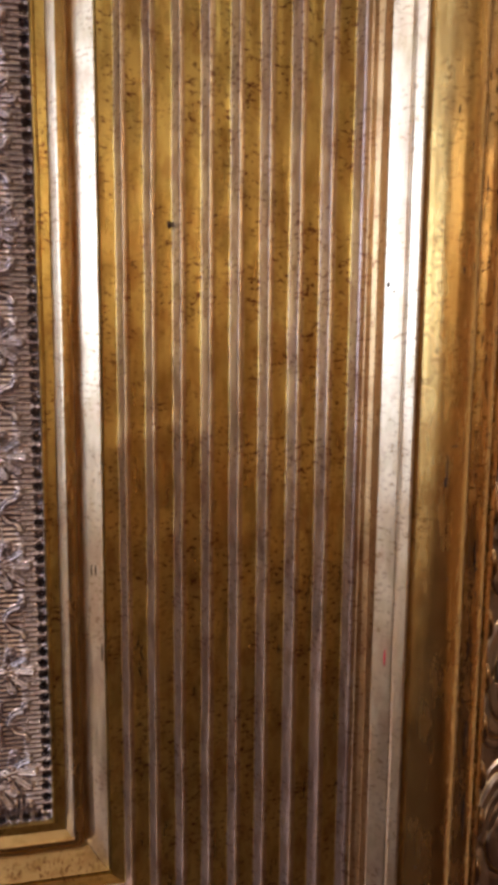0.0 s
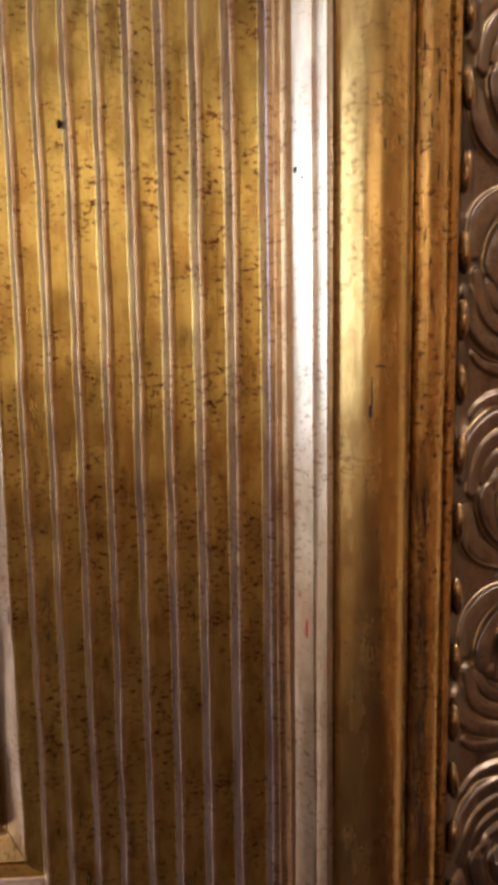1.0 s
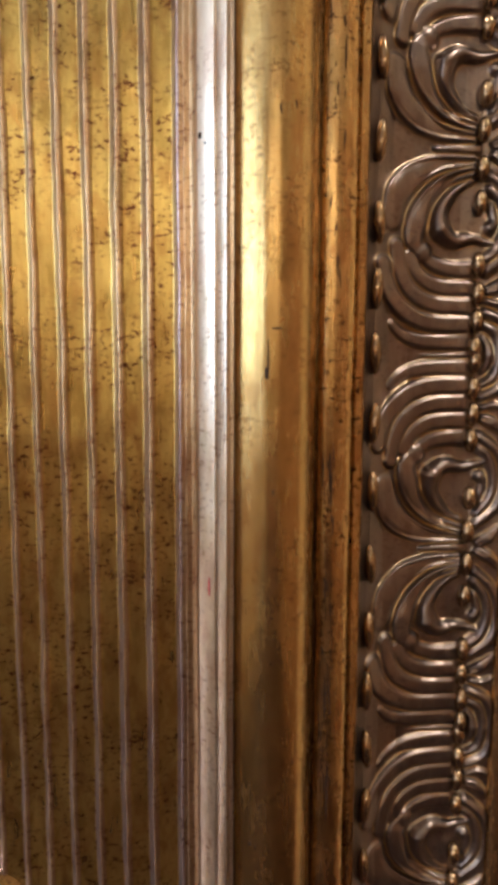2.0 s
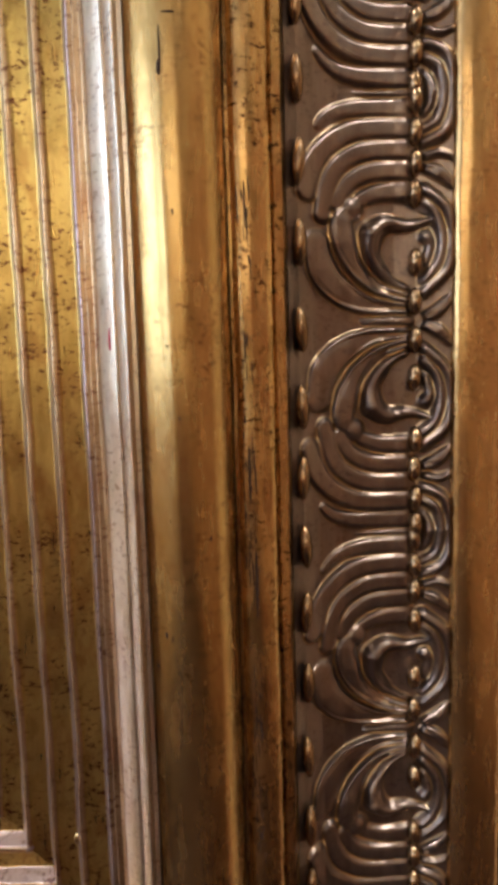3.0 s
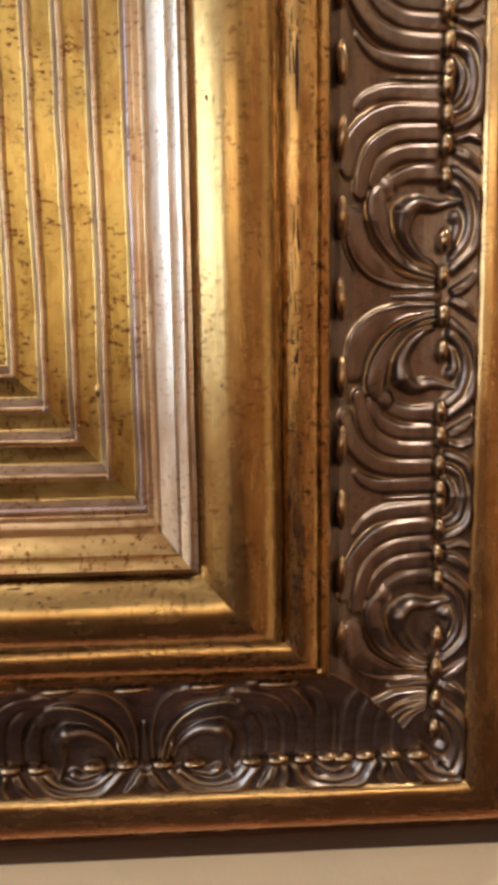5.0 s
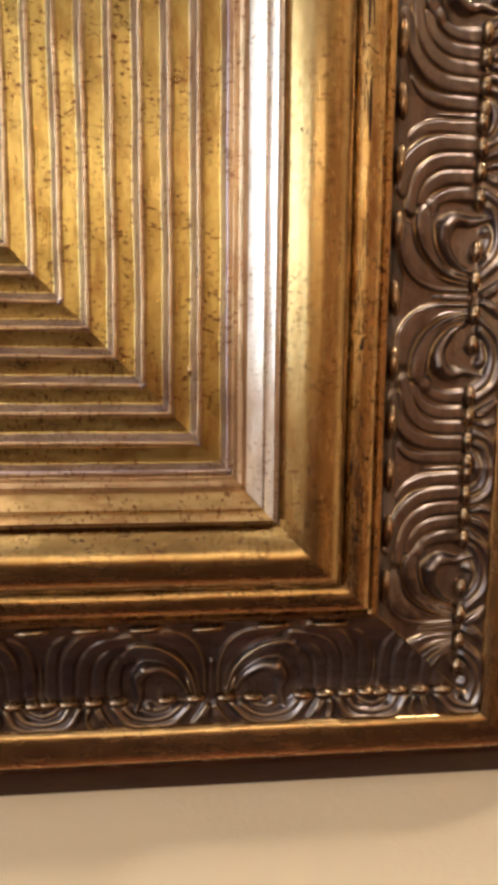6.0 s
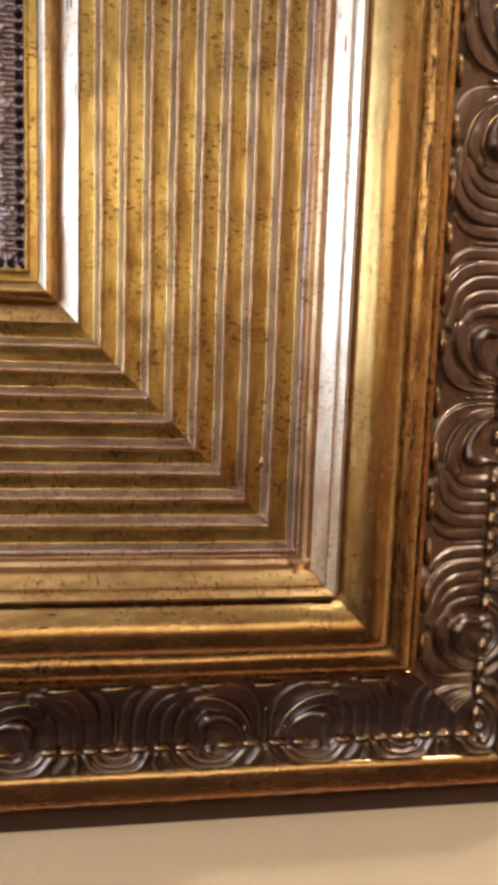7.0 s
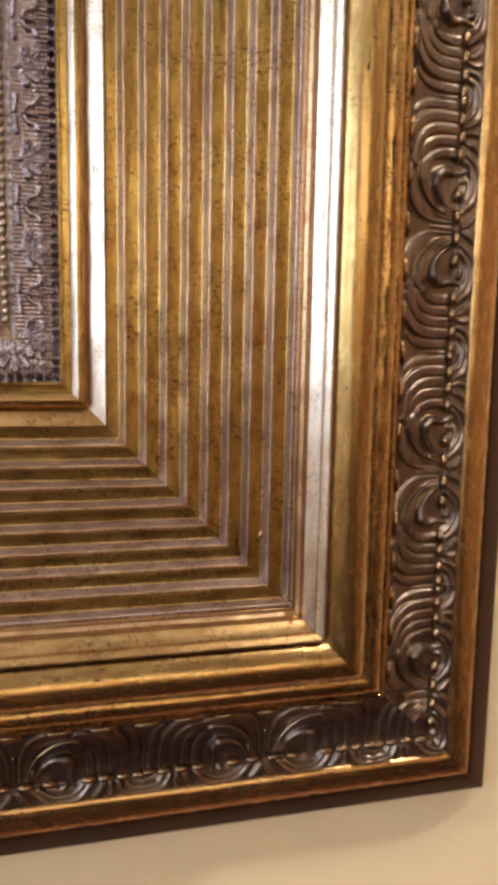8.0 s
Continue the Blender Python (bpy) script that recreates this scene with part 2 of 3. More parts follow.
def place(rail, u, h, t):
    """A point of the plan: u outward over the frame's width, h into the wall, t along the rail."""
    x, z = {"right": (u, t), "bottom": (t, -u - MITRE), "left": (-WIDE - u, t), "top": (t, HIGH + u)}[rail]
    return Vector((S * x, S * h, BASE + S * z))


def ends(rail, u):
    return (-u - MITRE, HIGH + u) if rail in ("right", "left") else (-WIDE - u, u)


def eased(pts, r):
    """A profile with its corners rounded."""
    out = [pts[0]]
    for a, b, c in zip(pts, pts[1:], pts[2:]):
        a, b, c = Vector(a), Vector(b), Vector(c)
        d0, d1 = (a - b), (c - b)
        ra, rc = min(r, d0.length * 0.45), min(r, d1.length * 0.45)
        p, q = b + d0.normalized() * ra, b + d1.normalized() * rc
        out += [tuple(p), tuple((p + q + 2 * b) / 4), tuple(q)]
    return out + [pts[-1]]


def arc(u0, h0, u1, h1, bulge, n=10):
    """A curve from one profile point to the other, bulging towards the room."""
    out = []
    for i in range(n + 1):
        f = i / n
        out.append((u0 + (u1 - u0) * f, h0 + (h1 - h0) * f - bulge * math.sin(math.pi * f) ** 0.8))
    return out


def moulding(name, pts, mats, label="", wave=0.004, pick=None, round_to=0.006):
    """Sweeps a profile along the four rails, with mitred ends; each rail's piece is a part of the frame."""
    prof = eased(pts, round_to) if round_to else pts
    made = {}
    full = [(prof[0][0] + 0.0015, BACK)] + prof + [(prof[-1][0] - 0.0015, BACK)]
    for rail in ("right", "bottom", "left", "top"):
        near = rail in ("right", "bottom")
        n = 150 if near else 6
        vs, fs, fm = [], [], []
        for i in range(n + 1):
            f = i / n
            for k, (u, h) in enumerate(full):
                a, b = ends(rail, u)
                t = a + (b - a) * f
                w = 0.0
                if near and 0 < k < len(full) - 1:
                    w = wave * (noise.noise(Vector((u * 7, t * 2.2, 3.1))) + 0.6 * noise.noise(Vector((u * 11, t * 9, 7.7))))
                vs.append(place(rail, u + w * 0.6, h + w, t))
        m = len(full)
        for i in range(n):
            for k in range(m - 1):
                q = (i * m + k, i * m + k + 1, (i + 1) * m + k + 1, (i + 1) * m + k)
                fs.append(q if rail in ("bottom", "left") else q[::-1])
                fm.append(0 if pick is None or not 0 < k < m - 2 else pick(full[k], full[k + 1]))
        made[rail] = mesh_object(name, vs, fs, [m[0 if rail in ("right", "left") else 1] for m in mats], frame_ob, label, 38, fm)
    return made


# sight edge and slip ground
moulding("sight_edge", [(-0.262, 3.981), (-0.252, 3.986), (-0.170, 3.987), (-0.15, 3.972)], [M_ORN], wave=0.002)
slip_ground = moulding("slip_ground", [(-0.15, 4.03), (0.118, 4.03)], [M_SLIP], wave=0.0, round_to=0)
moulding("thin_fillet", [(0.118, 3.95), (0.124, 3.930), (0.136, 3.932), (0.142, 3.950), (0.182, 3.950)], [M_TREAD], round_to=0.003)
# the slope's own leaf puts the window's and lamps' reflection into the colour
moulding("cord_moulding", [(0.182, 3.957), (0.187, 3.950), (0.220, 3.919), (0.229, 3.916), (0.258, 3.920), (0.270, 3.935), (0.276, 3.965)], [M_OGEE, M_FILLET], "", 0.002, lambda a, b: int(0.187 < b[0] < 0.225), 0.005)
moulding("inner_bevel", [(0.276, 3.972), (0.288, 3.968), (0.296, 3.953), (0.390, 3.878), (0.398, 3.884), (0.402, 3.905)], [M_FILLET], "bright gold bevel, window and lamp tint in its colour", 0.005)
# eight steps, each a gold tread and a rubbed slanting riser
RISE = [(0.402, 3.866)] + [(0.5245 + 0.1237 * i, 3.820 - 0.0460 * i) for i in range(8)] + [(1.514, 3.452)]


def rubbed(edge):
    """The slanting riser and the crest behind its edge are rubbed pale."""
    def pick(a, b):
        if a[0] <= edge or a[1] >= BACK - 0.001 or b[1] >= BACK - 0.001:
            return 0
        return 2 if a[0] > edge + 0.0285 else 1
    return pick


for i in range(8):
    (ua, ha), (ub, hb) = RISE[i], RISE[i + 1]
    moulding("step", [(ua, ha), (ua + 0.005, ha + 0.004), (ub - 0.053, ha + 0.015), (ub - 0.048, ha + 0.010), (ub - 0.024, hb + 0.002), (ub - 0.018, hb - 0.004), (ub - 0.004, hb - 0.003), (ub, hb)],
             [M_TREAD, M_RISER, M_CREST], "", 0.007, rubbed(ub - 0.0515), 0.005)
moulding("step_fillet", [(1.3904, 3.500), (1.396, 3.504), (1.466, 3.514), (1.471, 3.508), (1.488, 3.456), (1.496, 3.451), (1.514, 3.452)],
         [M_TREAD, M_RISER, M_CREST], "", 0.005, rubbed(1.4685), 0.004)
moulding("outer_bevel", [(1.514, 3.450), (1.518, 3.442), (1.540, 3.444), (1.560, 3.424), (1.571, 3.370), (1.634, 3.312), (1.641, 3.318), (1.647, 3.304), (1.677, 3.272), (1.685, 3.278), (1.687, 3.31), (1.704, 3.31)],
         [M_FILLET, M_CREST], "bright gold double fillet, window and lamp tint in its colour", 0.003, lambda a, b: int(1.515 < a[0] and b[0] < 1.5705), 0.004)
ogee = [(1.704, 3.33), (1.707, 3.312), (1.714, 3.300), (1.740, 3.279), (1.765, 3.261), (1.790, 3.247), (1.82, 3.236), (1.85, 3.232), (1.885, 3.239), (1.92, 3.257), (1.952, 3.285), (1.980, 3.324), (1.999, 3.365), (2.008, 3.40)]
moulding("quarter_round", ogee, [M_OGEE], "", 0.0018, None, 0)
moulding("scuffed_bead", [(2.008, 3.49), (2.018, 3.49)] + arc(2.022, 3.416, 2.150, 3.447, 0.03) + [(2.156, 3.462), (2.166, 3.450), (2.195, 3.464), (2.208, 3.51)], [M_STRIP], "", 0.006, None, 0)
COVE = [(2.208, 3.53), (2.255, 3.592), (2.32, 3.657), (2.41, 3.707), (2.52, 3.741), (2.62, 3.760), (2.72, 3.766), (2.848, 3.760)]
border_ground = moulding("border_ground", [(u, h + 0.012) for u, h in COVE], [M_ORN], "", 0.0, None, 0)
moulding("outer_lip", [(2.842, 3.762), (2.846, 3.752), (2.856, 3.742), (2.880, 3.733), (2.91, 3.733), (2.95, 3.742), (3.00, 3.760), (3.05, 3.787), (3.072, 3.802), (3.080, 3.824)], [M_LIP], "", 0.005, None, 0)
moulding("frame_side", [(3.080, 3.822), (3.088, 3.808), (3.108, 3.814), (3.15, 3.842), (3.310, 3.955), (3.318, 3.975)], [M_SIDE], "brown stained outer edge", 0.004)

# ---- foliate border and inner slip, as carved relief ----
PERIOD, SLIP_PERIOD = 1.65, 0.528
COVE_U, COVE_H = [p[0] for p in COVE], [p[1] for p in COVE]


class Relief:
    """Heights over a patch of the frame's surface: s along the rail, w across it."""

    def __init__(self, s0, s1, w0, w1, step):
        self.s = np.linspace(s0, s1, max(2, round((s1 - s0) / step) + 1))
        self.w = np.linspace(w0, w1, max(2, round((w1 - w0) / step) + 1))
        self.gs, self.gw = np.meshgrid(self.s, self.w, indexing="ij")
        self.h = np.zeros_like(self.gs)

    def stroke(self, pts, width, height, end=None, flat=3.0):
        """A rounded ridge along a smooth curve through the points (dw, s); end: its width at the far end."""
        p = np.array(pts, float)
        n = len(p)
        q = []
        for i in range(n - 1):
            a, b, c, d = p[max(i - 1, 0)], p[i], p[i + 1], p[min(i + 2, n - 1)]
            for f in np.linspace(0, 1, 9)[: 9 if i == n - 2 else 8]:
                q.append(0.5 * (2 * b + (c - a) * f + (2 * a - 5 * b + 4 * c - d) * f * f + (3 * b - a - 3 * c + d) * f ** 3))
        q = np.array(q)
        if not isinstance(width, list):
            width = [width, width if end is None else end]
        top = max(width)
        stations = np.linspace(0, len(q) - 1, len(width))
        best, wide = np.full(self.gs.shape, 1e9), np.full(self.gs.shape, width[0])
        for i in range(len(q) - 1):
            a, b = q[i], q[i + 1]
            d = b - a
            f = np.clip(((self.gw - a[0]) * d[0] + (self.gs - a[1]) * d[1]) / max(d @ d, 1e-9), 0, 1)
            r = np.hypot(self.gw - a[0] - f * d[0], self.gs - a[1] - f * d[1])
            ww = np.interp(i + f, stations, width)
            near = r / ww < best
            best[near], wide[near] = (r / ww)[near], ww[near]
        bump = height * np.clip(1 - np.clip(best, 0, 1) ** flat, 0, 1) * np.clip(wide / top, 0.35, 1)
        self.h = np.maximum(self.h, bump)

    def crease(self, pts, width, depth, end):
        """A soft V cut along a curve."""
        hold = self.h
        self.h = np.zeros_like(hold)
        self.stroke(pts, 2.0 * width, 1.0, 2.0 * end, 1.0)
        self.h, cut = hold, self.h
        self.h = self.h - depth * cut ** 1.6

    def knob(self, w, s, rw, rs, height):
        r = ((self.gw - w) / rw) ** 2 + ((self.gs - s) / rs) ** 2
        self.h = np.maximum(self.h, height * np.sqrt(np.clip(1 - r, 0, 1)))


def border_relief(step):
    """One repeat of the border: a fan, a scroll, a run of ribs, and the same mirrored."""
    half = PERIOD / 2
    rel = Relief(0, half, 2.212, 2.846, step)
    B = 2.698

    def leaf(pts, widths, height, tip=0.0, edge=0.018):
        """A cupped leaf: a broad body whose outer edge stands up as a thin crest."""
        mid = [Vector(p) for p in pts]
        sides = ([], [])
        for i, p in enumerate(mid):
            d = (mid[min(i + 1, len(mid) - 1)] - mid[max(i - 1, 0)]).normalized()
            for k, sign in enumerate((1, -1)):
                sides[k].append(tuple(p + Vector((-d.y, d.x)) * sign * widths[i]))
        rel.stroke([(B + x, s) for x, s in pts], [1.12 * w + 0.004 for w in widths], 0.78 * height, None, 4.5)
        rel.stroke([(B + x, s) for x, s in sides[0]], 0.8 * edge, 0.95 * height, 0.5 * edge, 1.2)
        rel.stroke([(B + x, s) for x, s in sides[1]], 0.6 * edge, 0.86 * height, 0.4 * edge, 1.2)
        if tip:
            rel.knob(B + pts[-1][0], pts[-1][1], 1.5 * tip, 1.5 * tip, 0.62 * height)

    def crest(pts, width=0.040, height=0.046, end=0.030, flat=6.0):
        rel.stroke([(B + x, s) for x, s in pts], width, height, end, flat)

    # the fan: a middle rib, a broad lobed leaf, a hooked leaf and a curling leaf with a pointed tip
    crest([(-0.02, 0.0), (-0.13, 0.0), (-0.20, 0.0)], 0.022, 0.030, 0.010)
    leaf([(-0.03, 0.046), (-0.17, 0.060), (-0.285, 0.112), (-0.355, 0.190), (-0.378, 0.282)], (0.012, 0.024, 0.042, 0.048, 0.036), 0.044, 0.036)
    leaf([(-0.03, 0.084), (-0.14, 0.122), (-0.222, 0.198), (-0.268, 0.290), (-0.278, 0.372), (-0.240, 0.412)], (0.010, 0.016, 0.028, 0.038, 0.034, 0.016), 0.052, 0.030)
    curl = [(-0.03, 0.120), (-0.112, 0.172), (-0.166, 0.248), (-0.164, 0.322), (-0.112, 0.360), (-0.030, 0.352), (0.060, 0.372)]
    kept, rel.h = rel.h, np.zeros_like(rel.h)
    rel.stroke([(B + x, s) for x, s in curl[1:6]], 0.064, 1.0, 0.056, 4)
    kept, rel.h = kept * (1 - 0.9 * rel.h), np.zeros_like(rel.h)
    rel.stroke([(B + x, s) for x, s in curl[:4]], 0.012, 0.062, 0.050, 2.4)
    rel.stroke([(B + x, s) for x, s in curl[3:]], 0.050, 0.062, 0.010, 2.4)
    rel.h = np.maximum(kept, rel.h)
    rel.crease([(B - 0.05, 0.142), (B - 0.126, 0.205), (B - 0.152, 0.270), (B - 0.132, 0.326), (B - 0.06, 0.350)], 0.006, 0.016, 0.004)
    # the ribs beside it, sweeping back from the bead row, nearly touching
    crest([(-0.03, 0.478), (-0.130, 0.474), (-0.205, 0.446), (-0.240, 0.418)], 0.041, 0.025, 0.022)
    crest([(-0.03, 0.552), (-0.165, 0.546), (-0.250, 0.505), (-0.298, 0.430)], 0.042, 0.030, 0.030)
    crest([(-0.03, 0.626), (-0.185, 0.618), (-0.282, 0.570), (-0.334, 0.490), (-0.354, 0.390)], 0.043, 0.033, 0.034)
    crest([(-0.03, 0.700), (-0.210, 0.692), (-0.312, 0.645), (-0.380, 0.570), (-0.412, 0.465)], 0.044, 0.034, 0.040)
    crest([(-0.03, 0.772), (-0.220, 0.768), (-0.315, 0.742), (-0.365, 0.700)], 0.043, 0.029, 0.016)
    crest([(-0.03, half + 0.02), (-0.200, half + 0.02), (-0.280, half + 0.02)], 0.042, 0.024, 0.010)
    # scrolls on the outer edge
    crest([(0.035, 0.105), (0.118, 0.185), (0.146, 0.300), (0.116, 0.410), (0.034, 0.480)], 0.026, 0.042, flat=2.0)
    crest([(0.038, 0.150), (0.088, 0.215), (0.102, 0.300), (0.078, 0.390), (0.030, 0.435)], 0.024, 0.038, flat=2.0)
    crest([(0.045, 0.215), (0.060, 0.28), (0.045, 0.31)], 0.018, 0.028, flat=2.0)
    leaf([(0.045, 0.015), (0.095, 0.040), (0.146, 0.092)], (0.008, 0.016, 0.004), 0.036)
    leaf([(0.042, 0.560), (0.090, 0.540), (0.148, 0.490)], (0.008, 0.016, 0.004), 0.036)
    crest([(0.045, 0.605), (0.095, 0.615), (0.150, 0.595)], 0.020, 0.030, 0.012, flat=2.0)
    crest([(0.035, 0.650), (0.105, 0.685), (0.140, 0.755), (0.146, half)], 0.026, 0.040, flat=2.0)
    crest([(0.035, 0.700), (0.085, 0.732), (0.102, 0.790), (0.105, half)], 0.022, 0.036, flat=2.0)
    crest([(0.035, 0.755), (0.058, 0.79), (0.064, half)], 0.016, 0.028, flat=2.0)
    # the seat of the bead row, and the edges fading into the ground
    seat = np.exp(-((rel.gw - B) / 0.026) ** 2) * (1 - np.exp(-((rel.gs - 0.335) / 0.045) ** 4))
    rel.h = rel.h * (1 - 0.45 * seat)
    rel.h *= np.clip((rel.gw - 2.214) / 0.02, 0, 1) * np.clip((2.845 - rel.gw) / 0.012, 0, 1)
    for _ in range(1 if step < 0.01 else 0):
        p = np.pad(rel.h, 1, mode="reflect")
        rel.h = (p[:-2, 1:-1] + p[2:, 1:-1] + p[1:-1, :-2] + p[1:-1, 2:] + 2 * p[1:-1, 1:-1]) / 6
    s = np.concatenate([rel.s, 2 * half - rel.s[-2::-1]])
    h = np.concatenate([rel.h, rel.h[-2::-1]])
    return s, rel.w, h, np.interp(rel.w, COVE_U, COVE_H)


def slip_relief(step):
    """One repeat of the slip: a palmette, a sprig, ribbed ground and a hooked edge."""
    half = SLIP_PERIOD / 2
    rel = Relief(-half, half, -0.148, 0.117, step)
    ribs = 0.012 * (0.5 + 0.5 * np.cos(2 * np.pi * rel.gs / (SLIP_PERIOD / 21))) * np.clip((rel.gw + 0.02) / 0.03, 0.25, 1)
    rel.h = ribs.copy()
    for ang, ln in ((0, 0.135), (34, 0.130), (-34, 0.130), (66, 0.105), (-66, 0.105)):
        c, s = math.cos(radians(ang)), math.sin(radians(ang))
        rel.stroke([(-0.095 + 0.02 * c, 0.02 * s), (-0.095 + ln * c, ln * s)], 0.009, 0.040, 0.026, 2.5)
    for ang, ln in ((0, 0.135), (34, 0.130), (-34, 0.130), (66, 0.105), (-66, 0.105)):
        c, s = math.cos(radians(ang)), math.sin(radians(ang))
        r = np.abs(-(rel.gw + 0.095) * s + rel.gs * c)
        along = (rel.gw + 0.095) * c + rel.gs * s
        rel.h -= 0.018 * np.exp(-(r / 0.006) ** 2) * np.clip((along - 0.035) / 0.02, 0, 1) * (along < ln + 0.006)
    rel.knob(-0.098, 0, 0.030, 0.014, 0.030)
    for side in (-1, 1):
        y = side * half
        rel.stroke([(-0.075, y), (0.01, y - side * 0.006)], 0.012, 0.034, 0.010)
        rel.stroke([(-0.075, y - side * 0.004), (-0.045, y - side * 0.045), (-0.005, y - side * 0.060), (0.012, y - side * 0.088)], 0.013, 0.040, 0.022)
        rel.stroke([(-0.118, y - side * 0.02), (-0.112, y - side * 0.105)], 0.010, 0.032, 0.016)
    # hooked edge
    t = (rel.gs / (SLIP_PERIOD / 9)) % 1.0 - 0.5
    hole = np.clip(1 - (((rel.gw - 0.094) / 0.021) ** 2 + (t / 0.40) ** 2), 0, 1)
    rel.h -= 0.085 * np.sqrt(hole)
    return rel.s, rel.w, rel.h, np.full(rel.w.shape, 3.952)


def relief_mesh(name, rail, data, start, lo=None, hi=None):
    """The relief laid on a rail; vertices past a mitred end are drawn back onto it."""
    s, w, h, base = data
    t = start + s[:, None] + 0 * w[None, :]
    keep = np.ones(t.shape, bool)
    for end, sign in ((lo, 1), (hi, -1)):
        if end is not None:
            lim = end(w)[None, :] + 0 * t
            keep &= sign * (t - lim) >= 0
            t = np.maximum(t, lim) if sign > 0 else np.minimum(t, lim)
    depth = base[None, :] - h
    u = w[None, :] + 0 * t
    vs = {"right": (u, depth, t), "bottom": (t, depth, -u - MITRE), "left": (-WIDE - u, depth, t), "top": (t, depth, HIGH + u)}[rail]
    co = np.stack([S * vs[0], S * vs[1], BASE + S * vs[2]], -1).reshape(-1, 3)
    ns, nw = t.shape
    i = (np.arange(ns - 1)[:, None] * nw + np.arange(nw - 1)[None, :])
    alive = keep[:-1, :-1] | keep[1:, :-1] | keep[:-1, 1:] | keep[1:, 1:]
    i = i[alive]
    quads = np.stack([i, i + 1, i + nw + 1, i + nw], -1)
    if rail in ("right", "top"):
        quads = quads[:, ::-1]
    if not len(quads):
        return None
    me = bpy.data.meshes.new(name)
    me.from_pydata(co.tolist(), [], quads.tolist())
    me.polygons.foreach_set("use_smooth", [True] * len(me.polygons))
    me.update()
    return me


def lay_relief(name, rail, data, period, phase, mat, label, under):
    """Repeats of a relief along a rail: whole ones share a mesh, those at the mitres are cut to it."""
    w = data[1]
    a, b = ends(rail, w.max())
    lo, hi = (lambda u: ends(rail, u)[0]), (lambda u: ends(rail, u)[1])
    axis = Vector((0, 0, 1)) if rail in ("right", "left") else Vector((1, 0, 0))
    inner = ends(rail, w.min())
    shared, first = None, None
    k = math.floor((a - phase - data[0][-1]) / period)
    while phase + k * period + data[0][0] < b:
        start = phase + k * period
        if start + data[0][0] >= inner[0] and start + data[0][-1] <= inner[1]:
            if shared is None:
                shared, first = relief_mesh(name, rail, data, start), start
                shared.materials.append(mat)
            ob = new(name, shared)
            ob.location = axis * S * (start - first)
        else:
            me = relief_mesh(name, rail, data, start, lo, hi)
            ob = None
            if me:
                me.materials.append(mat)
                ob = new(name, me)
        if ob:
            ob.parent = under
            tagged(ob, label)
        k += 1


def bead_mesh(name, rail, rt, ru, rh, mat, n=10, rings=6):
    vs, fs = [], []
    for i in range(rings + 1):
        a = math.pi * i / rings
        for j in range(n):
            b = 2 * math.pi * j / n
            t, u, h = rt * math.cos(a), ru * math.sin(a) * math.cos(b), rh * math.sin(a) * math.sin(b)
            vs.append((u, h, t) if rail in ("right", "left") else (t, h, u))
    for i in range(rings):
        for j in range(n):
            fs.append((i * n + j, i * n + (j + 1) % n, (i + 1) * n + (j + 1) % n, (i + 1) * n + j))
    me = bpy.data.meshes.new(name)
    me.from_pydata([tuple(S * c for c in v) for v in vs], [], fs)
    me.materials.append(mat)
    me.polygons.foreach_set("use_smooth", [True] * len(me.polygons))
    bm = bmesh.new()
    bm.from_mesh(me)
    bmesh.ops.recalc_face_normals(bm, faces=bm.faces[:])
    bm.to_mesh(me)
    bm.free()
    return me


def bead_row(name, rail, u, h, period, phase, offsets, rt, ru, rh, mat, near, under):
    """Beads along a rail: those within near are parts, the rest one joined run."""
    me = bead_mesh(name, rail, rt, ru, rh, mat)
    rest_v, rest_f = [], []
    a, b = ends(rail, u)
    base = [v.co.copy() for v in me.vertices]
    polys = [tuple(p.vertices) for p in me.polygons]
    rng = random.Random(5)
    first, last = math.floor((a - phase) / period) - 1, math.ceil((b - phase) / period) + 1
    for t in sorted(phase + k * period + o for k in range(first, last + 1) for o in offsets):
        if not a + rt * 1.2 < t < b - rt * 1.2:
            continue
        spot = place(rail, u + rng.uniform(-0.003, 0.003), h + rng.uniform(-0.004, 0.004), t + rng.uniform(-0.006, 0.006))
        if near[0] <= t <= near[1]:
            ob = new(name, me)
            ob.location = spot
            ob.rotation_euler = (rng.uniform(-0.06, 0.06), rng.uniform(-0.08, 0.08), 0)
            ob.parent = under
        else:
            off = len(rest_v)
            rest_v += [v + spot for v in base]
            rest_f += [tuple(off + i for i in p) for p in polys]
    if rest_f:
        tagged(mesh_object(name + "_run", rest_v, rest_f, [mat], under, "", 0), kind="stuff")


